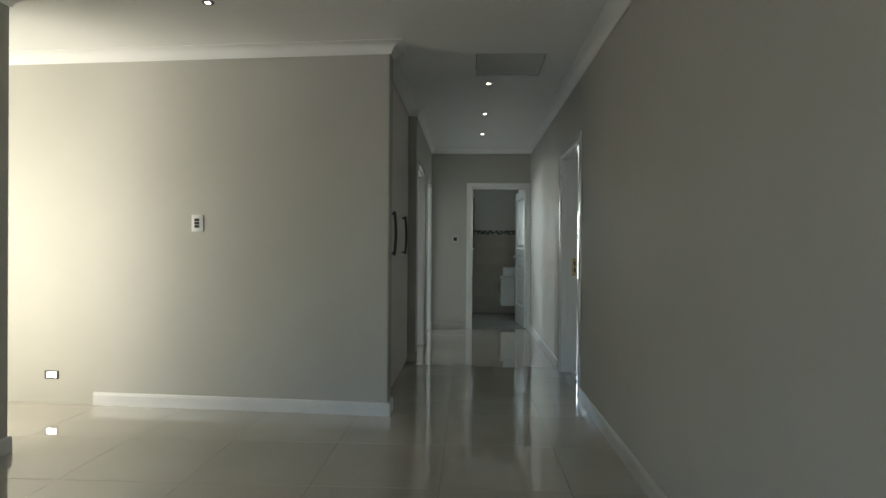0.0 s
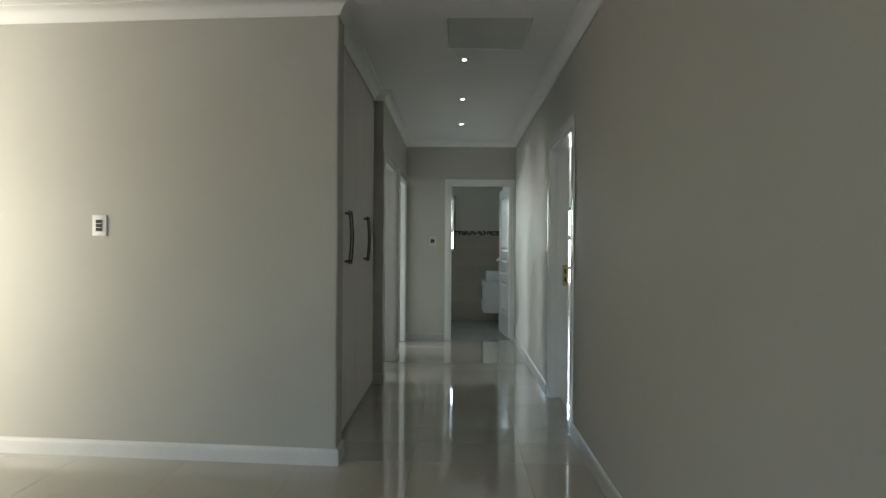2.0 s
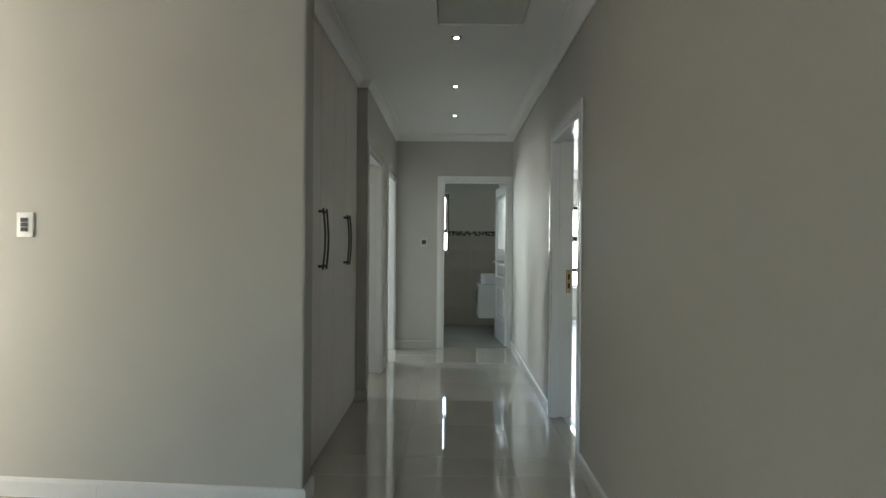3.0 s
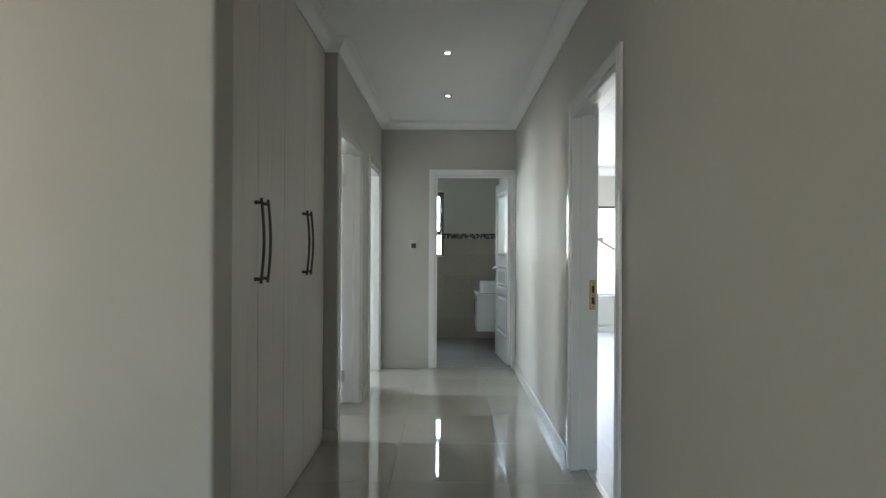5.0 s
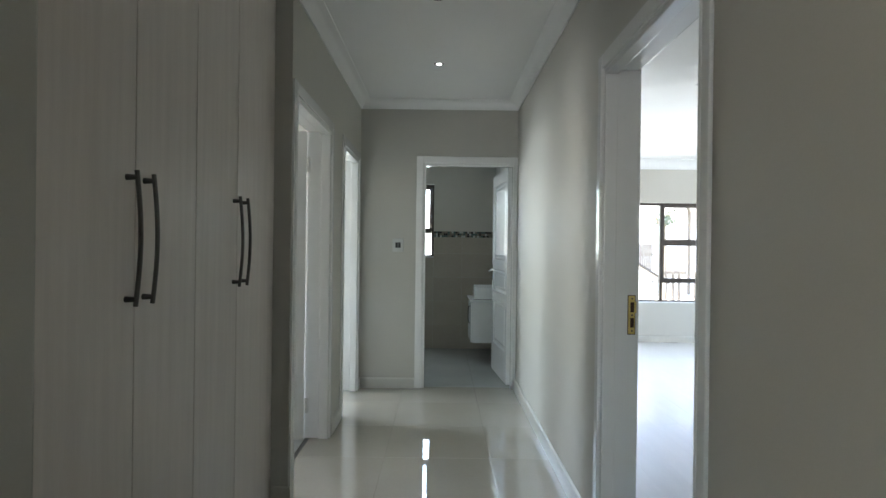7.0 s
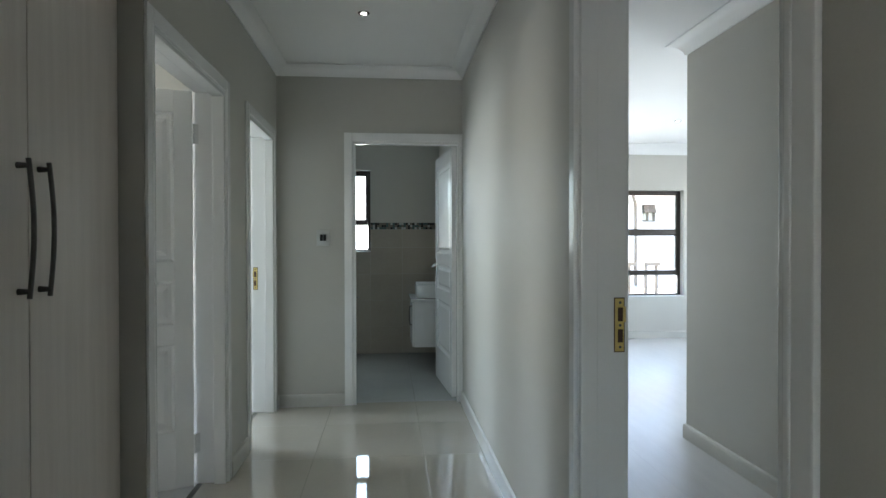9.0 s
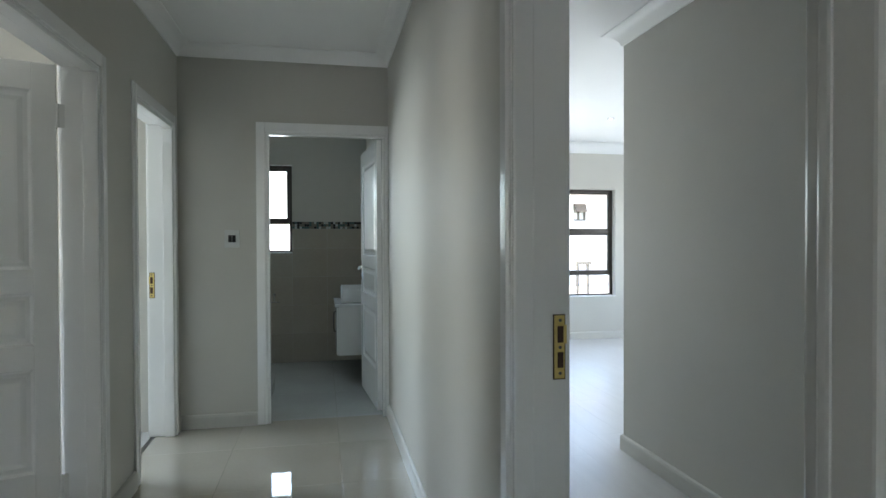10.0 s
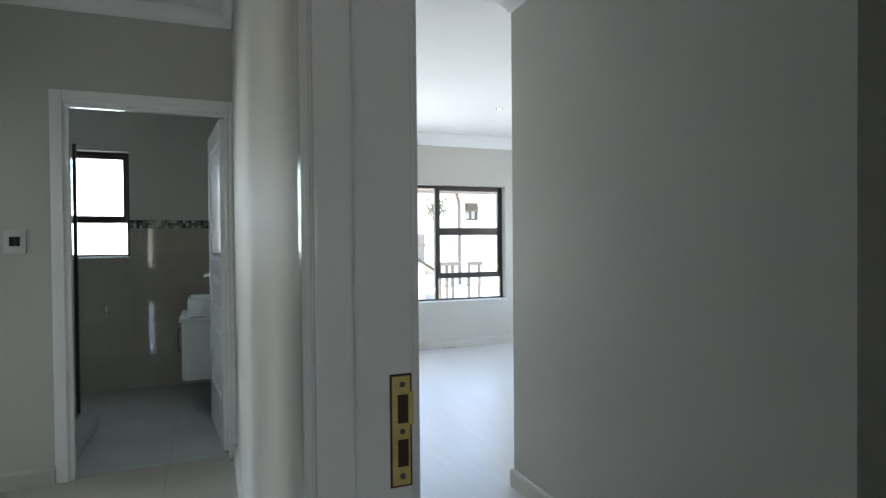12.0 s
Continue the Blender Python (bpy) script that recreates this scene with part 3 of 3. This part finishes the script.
bmesh.ops.translate(bm, verts=topf.verts[:], vec=(0, 0, -0.09))
part("bowl", bm, M_CERAMIC, basin, "white glazed bowl", smooth=True)
tap = thing("basin_tap", "tall chrome mixer tap behind the basin", "tap")
bm = bmesh.new()
tube(bm, [(0.81, 9.92, 0.696), (0.81, 9.92, 0.97), (0.79, 9.92, 1.03), (0.74, 9.92, 1.03), (0.70, 9.92, 1.0)], 0.012)
part("spout", bm, M_CHROME, tap, smooth=True)
part("lever", boxed(0.80, 0.82, 9.94, 9.99, 0.99, 1.0, bevel=0.003), M_CHROME, tap)
holder = thing("toilet_roll_holder", "chrome toilet roll holder on the tiled wall", "holder")
part("rosette", disc(bmesh.new(), (-0.13, 10.476, 0.72), 0.014, 0.014, 20, "y"), M_CHROME, holder, smooth=True)
bm = bmesh.new()
tube(bm, [(-0.13, 10.47, 0.72), (-0.13, 10.43, 0.72), (-0.13, 10.42, 0.66), (-0.13, 10.42, 0.65), (-0.11, 10.42, 0.645), (-0.075, 10.42, 0.645)], 0.006)
tube(bm, [(-0.13, 10.42, 0.645), (-0.165, 10.42, 0.645)], 0.006)
part("bar", bm, M_CHROME, holder, smooth=True)
kerb = thing("shower_kerb", "low cream tiled shower kerb on the floor", "kerb")
part("kerb_top", boxed(-0.21, -0.045, 8.52, 9.42, 0.085, 0.10, bevel=0.004), M_BFLOOR, kerb)
part("kerb_body", boxed(-0.205, -0.05, 8.52, 9.415, 0.001, 0.0849), M_BFLOOR, kerb)
part("kerb_return", boxed(-1.30, -0.212, 9.32, 9.42, 0.001, 0.10, bevel=0.004), M_BFLOOR, kerb)
scr = thing("shower_screen", "clear glass shower screen in dark metal profiles", "shower screen")
gl = part("glass_panel", boxed(-0.164, -0.156, 8.54, 9.37, 0.11, 1.95), M_SHOWER, scr, "clear toughened glass")
gl.visible_shadow = False
part("profile", boxed(-0.174, -0.146, 8.505, 8.54, 0.102, 1.96, bevel=0.002), M_BRONZE, scr, "dark wall profile")
part("profile", boxed(-0.174, -0.146, 9.37, 9.395, 0.102, 1.96, bevel=0.002), M_BRONZE, scr, "dark end profile")
part("profile", boxed(-0.172, -0.148, 8.54, 9.37, 0.1005, 0.112, bevel=0.002), M_BRONZE, scr, "dark bottom profile")

# ---- outside ----
slab("ground", -300, 300, -300, 500, -0.40, -0.25, M_PAVE, "pale paved ground around the house", "ground")
slab("floor_base", -5.3, 5.7, -3.7, 11.45, -0.25, -0.012, M_GROUT, "dark screed under the floor tiles", "floor")

house = thing("neighbour_house", "white plastered house with a tiled roof and gutter", "house")
HY = 23.0
bm = bmesh.new()
HOLES = [(8.78, 9.28, 1.95, 2.55), (4.6, 5.6, 0.6, 1.7), (11.0, 12.5, 0.6, 1.8)]
at = 4.0
for x0, x1, z0, z1 in sorted(HOLES):
    box(bm, at, x0, HY, HY + 0.3, -0.25, 3.0)
    box(bm, x0, x1, HY, HY + 0.3, -0.25, z0)
    box(bm, x0, x1, HY, HY + 0.3, z1, 3.0)
    at = x1
box(bm, at, 22.0, HY, HY + 0.3, -0.25, 3.0)
box(bm, 4.0, 4.3, HY + 0.3, HY + 8, -0.25, 3.0)
box(bm, 4.3, 22.0, HY + 7.7, HY + 8, -0.25, 3.0)
part("wall", bm, M_PLASTER, house, "white plastered wall")
bm = bmesh.new()
vs = [bm.verts.new(p) for p in ((3.4, HY - 0.6, 2.95), (22.6, HY - 0.6, 2.95), (22.6, HY + 4, 5.0), (3.4, HY + 4, 5.0), (3.4, HY + 8.6, 2.95), (22.6, HY + 8.6, 2.95))]
bm.faces.new((vs[0], vs[1], vs[2], vs[3])), bm.faces.new((vs[3], vs[2], vs[5], vs[4])), bm.faces.new((vs[0], vs[3], vs[4])), bm.faces.new((vs[1], vs[5], vs[2]))
bm.faces.new((vs[0], vs[4], vs[5], vs[1]))
part("roof", bm, M_ROOF, house, "terracotta tiled roof")
part("gutter", boxed(3.4, 22.6, HY - 0.72, HY - 0.602, 2.80, 2.90, bevel=0.02), M_TIMBER, house, "grey gutter")
bm = bmesh.new()
tube(bm, [(8.2, HY - 0.66, 2.80), (8.23, HY - 0.6, 2.72), (8.5, HY - 0.12, 2.6), (8.54, HY - 0.06, 2.45), (8.54, HY - 0.06, -0.2)], 0.05)
part("downpipe", bm, M_TIMBER, house, "grey downpipe", smooth=True)
for x0, x1, z0, z1 in HOLES:
    bm = bmesh.new()
    for q in ((x0, x0 + 0.06, z0, z1), (x1 - 0.06, x1, z0, z1), (x0 + 0.06, x1 - 0.06, z0, z0 + 0.06), (x0 + 0.06, x1 - 0.06, z1 - 0.06, z1), ((x0 + x1) / 2 - 0.03, (x0 + x1) / 2 + 0.03, z0 + 0.06, z1 - 0.06)):
        box(bm, q[0], q[1], HY + 0.1, HY + 0.16, q[2], q[3])
    wn2 = part("window", bm, M_TIMBER, house, "grey framed window")
    part("blind", boxed(x0 + 0.06, x1 - 0.06, HY + 0.2, HY + 0.21, z0 + 0.03, z0 + 0.45 * (z1 - z0)), M_PLATE, wn2, "pale half-drawn curtain")
    part("pane", boxed(x0 + 0.06, x1 - 0.06, HY + 0.12, HY + 0.13, z0 + 0.06, z1 - 0.06), M_GLASS, wn2)

bm = boxed(-0.2, 0.2, -0.02, 0.02, -0.28, 0.0)
flap = part("window_sash", bm, M_TIMBER, house, "top-hung sash propped open")
flap.matrix_basis = pose(9.03, HY + 0.02, 2.5, -35)

pergola = thing("garden_pergola", "low timber pergola frame in the neighbour's garden", "pergola")
for x in (5.12, 5.28, 5.41, 5.78, 6.02):
    part("post", boxed(x - 0.03, x + 0.03, 16.02, 16.08, -0.25, 0.75, bevel=0.01), M_TIMBER, pergola)
part("beam", boxed(5.0, 5.55, 15.98, 16.12, 0.751, 0.83, bevel=0.01), M_TIMBER, pergola)
part("beam", boxed(5.72, 6.08, 15.98, 16.12, 0.751, 0.83, bevel=0.01), M_TIMBER, pergola)

shed = thing("garden_shed", "white gabled garden outbuilding with dark barge boards", "shed")
bm = bmesh.new()
ends = []
for y in (18.0, 21.0):
    ends.append([bm.verts.new((x, y, z)) for x, z in ((0.9, -0.25), (5.5, -0.25), (5.5, 0.62), (3.2, 2.0), (0.9, 0.62))])
bm.faces.new(ends[0]), bm.faces.new(ends[1])
for k in range(5):
    bm.faces.new((ends[0][k], ends[0][(k + 1) % 5], ends[1][(k + 1) % 5], ends[1][k]))
part("wall", bm, M_PLASTER, shed)
for sx in (-1, 1):
    bm = bmesh.new()
    rows = []
    for y in (17.75, 21.2):
        rows.append([bm.verts.new((3.2 + sx * a, y, b)) for a, b in ((0.0, 2.01), (2.65, 0.42), (2.65, 0.50), (0.0, 2.09))])
    bm.faces.new(rows[0]), bm.faces.new(rows[1])
    for k in range(4):
        bm.faces.new((rows[0][k], rows[0][(k + 1) % 4], rows[1][(k + 1) % 4], rows[1][k]))
    part("roof", bm, M_PAVE, shed, "pale roof slope")
    bm = bmesh.new()
    tube(bm, [(3.2, 17.73, 2.05), (3.2 + sx * 2.65, 17.73, 0.46)], 0.035, 6)
    part("barge_board", bm, M_BRONZE, shed, "dark barge board")

fence = thing("timber_fence", "weathered vertical timber fence panel", "fence")
pick_me = mesh_of("slat", boxed(-0.026, 0.026, -0.012, 0.012, 0, 1.72), M_TIMBER)
for k in range(13):
    ob = new("slat", pick_me)
    ob.parent = fence
    ob.matrix_basis = pose(5.98 + k * 0.066, 21.6, -0.25 + 0.02 * random.random())
part("rail", boxed(5.9, 6.85, 21.613, 21.65, 0.2, 0.28), M_TIMBER, fence)
part("rail", boxed(5.9, 6.85, 21.613, 21.65, 1.1, 1.18), M_TIMBER, fence)

tree = thing("garden_tree", "small leafy tree beyond the fence", "tree", pose(6.95, 21.0, -0.25))
bm = bmesh.new()
for pts, r in (([(0, 0, 0), (0.03, 0, 1.2), (0.0, 0.05, 2.3)], 0.06), ([(0, 0.05, 2.2), (0.25, 0.1, 2.7)], 0.03), ([(0, 0.03, 2.0), (-0.3, 0, 2.6)], 0.03)):
    tube(bm, pts, r, 8)
part("trunk", bm, M_BARK, tree, "grey trunk with limbs", smooth=True)
bm = bmesh.new()
for k in range(150):
    c = Vector((random.gauss(0, 0.13), random.gauss(0, 0.13), 2.5 + random.gauss(0, 0.11)))
    q = Euler((random.random() * 6, random.random() * 6, random.random() * 6)).to_matrix()
    s = 0.05 + 0.04 * random.random()
    bm.faces.new([bm.verts.new(c + q @ Vector(p) * s) for p in ((-1, 0, 0), (0, -0.45, 0.1), (1, 0, 0), (0, 0.45, 0.1))])
part("crown", bm, M_LEAF, tree, "loose crown of small leaves")

# ---- floor pieces ----
def tiled(name, x0, x1, y0, y1, ox, oy, size, gap, material, label, ztop=0.0, piece="tile"):
    fl = thing(name, label, "floor", kind="structure")
    cache = {}
    i0, i1 = math.floor((x0 - ox) / size), math.ceil((x1 - ox) / size)
    j0, j1 = math.floor((y0 - oy) / size), math.ceil((y1 - oy) / size)
    for i in range(i0, i1):
        for j in range(j0, j1):
            a, b = max(x0, ox + i * size) + gap / 2, min(x1, ox + (i + 1) * size) - gap / 2
            c, d = max(y0, oy + j * size) + gap / 2, min(y1, oy + (j + 1) * size) - gap / 2
            if b - a < 0.02 or d - c < 0.02:
                continue
            key = (round(b - a, 4), round(d - c, 4))
            if key not in cache:
                cache[key] = mesh_of(piece, boxed(-key[0] / 2, key[0] / 2, -key[1] / 2, key[1] / 2, -0.010, 0.0, bevel=0.0008), material)
            ob = new(piece, cache[key])
            ob.parent = fl
            ob.matrix_basis = pose((a + b) / 2, (c + d) / 2, ztop)
    return fl


tiled("floor", -5.05, RX, -3.45, 4.40, 0.46, 2.77, 0.64, 0.0016, M_TILE, "polished cream porcelain floor tiles with thin dark joints")
tiled("floor_corridor", -0.74, RX, 4.40, EY + 0.06, 0.46, 2.77, 0.64, 0.001, M_TILE, "polished cream porcelain corridor tiles")
tiled("floor_bathroom", -1.32, RX, EY + 0.06, 10.5, 0.46, 2.77, 0.64, 0.0013, M_BFLOOR, "cream satin bathroom floor tiles")
tiled("floor_study", -4.0, -0.74, 6.006, 10.3, 0.46, 2.77, 0.64, 0.003, M_LAM, "pale grey floor beyond the doors")
tiled("floor_threshold", RX, RX + 0.09, DR[0], DR[1], 0.46, 2.77, 0.64, 0.0013, M_TILE, "cream threshold tile in the doorway")

strip = solid("threshold_strip", boxed(RX + 0.09, RX + 0.12, DR[0] + 0.001, DR[1] - 0.001, -0.004, 0.003, bevel=0.0015), M_CHROME, "thin metal threshold strip between tile and laminate", "trim")

for a, b in (D1, D2):
    solid("threshold_strip", boxed(-0.735, -0.71, a + 0.001, b - 0.001, -0.004, 0.0025, bevel=0.001), M_HANDLE, "dark metal threshold strip in the doorway", "trim")

# bedroom laminate boards
fl = thing("floor_bedroom", "pale grey laminate boards in the bedroom", "floor", kind="structure")
boards = {}
n = 0
x = RX + 0.121 + 0.0957
while x < 5.4:
    low = 4.201 if x < 2.6 else 7.391
    y = 4.2 - (n * 0.47) % 1.26
    while y < 11.19:
        a, b = max(y, low), min(y + 1.26, 11.199)
        if b - a > 0.05:
            key = round(b - a, 3)
            if key not in boards:
                boards[key] = mesh_of("plank", boxed(-0.0957, 0.0957, -key / 2, key / 2, -0.008, 0.0, bevel=0.0008), M_LAM)
            ob = new("plank", boards[key])
            ob.parent = fl
            ob.matrix_basis = pose(x, (a + b) / 2, -0.001)
        y += 1.2603
    x += 0.1915
    n += 1


# bathroom wall tiles and mosaic band
wt = thing("wall_tiles", "glossy beige wall tiles with a mosaic border", "wall tiles", kind="structure")
cache = {}
for i in range(-4, 3):
    for j in range(0, 5):
        a, b = i * 0.36 + 0.05, (i + 1) * 0.36 + 0.05
        c, d = j * 0.30 + 0.0, min((j + 1) * 0.30, TB)
        a, b = max(a, -1.318), min(b, RX - 0.002)
        if d <= c or b - a < 0.02:
            continue
        if a < BW[1] - 0.001 and b > BW[0] + 0.001 and d > BW[2]:
            d = min(d, BW[2])
        if d - c < 0.01:
            continue
        key = (round(b - a, 4), round(d - c, 4))
        if key not in cache:
            cache[key] = mesh_of("tile", boxed(-key[0] / 2 + 0.001, key[0] / 2 - 0.001, -0.008, 0, -key[1] / 2 + 0.001, key[1] / 2 - 0.001, bevel=0.0008), M_BTILE)
        ob = new("tile", cache[key])
        ob.parent = wt
        ob.matrix_basis = pose((a + b) / 2, 10.499, (c + d) / 2)
part("mosaic_bed", boxed(BW[1] + 0.002, RX - 0.002, 10.4935, 10.4985, TB + 0.001, TB + 0.0755), M_GROUT, wt, "dark grout bed of the mosaic band")
rng = random.Random(4)
chips = [mesh_of("mosaic", boxed(-0.0115, 0.0115, -0.009, 0, -0.0115, 0.0115, bevel=0.001), m) for m in M_MOS]
for i in range(31):
    for j in range(3):
        ob = new("mosaic", rng.choice(chips))
        ob.parent = wt
        ob.matrix_basis = pose(BW[1] + 0.014 + i * 0.0248, 10.499, TB + 0.0135 + j * 0.0248)
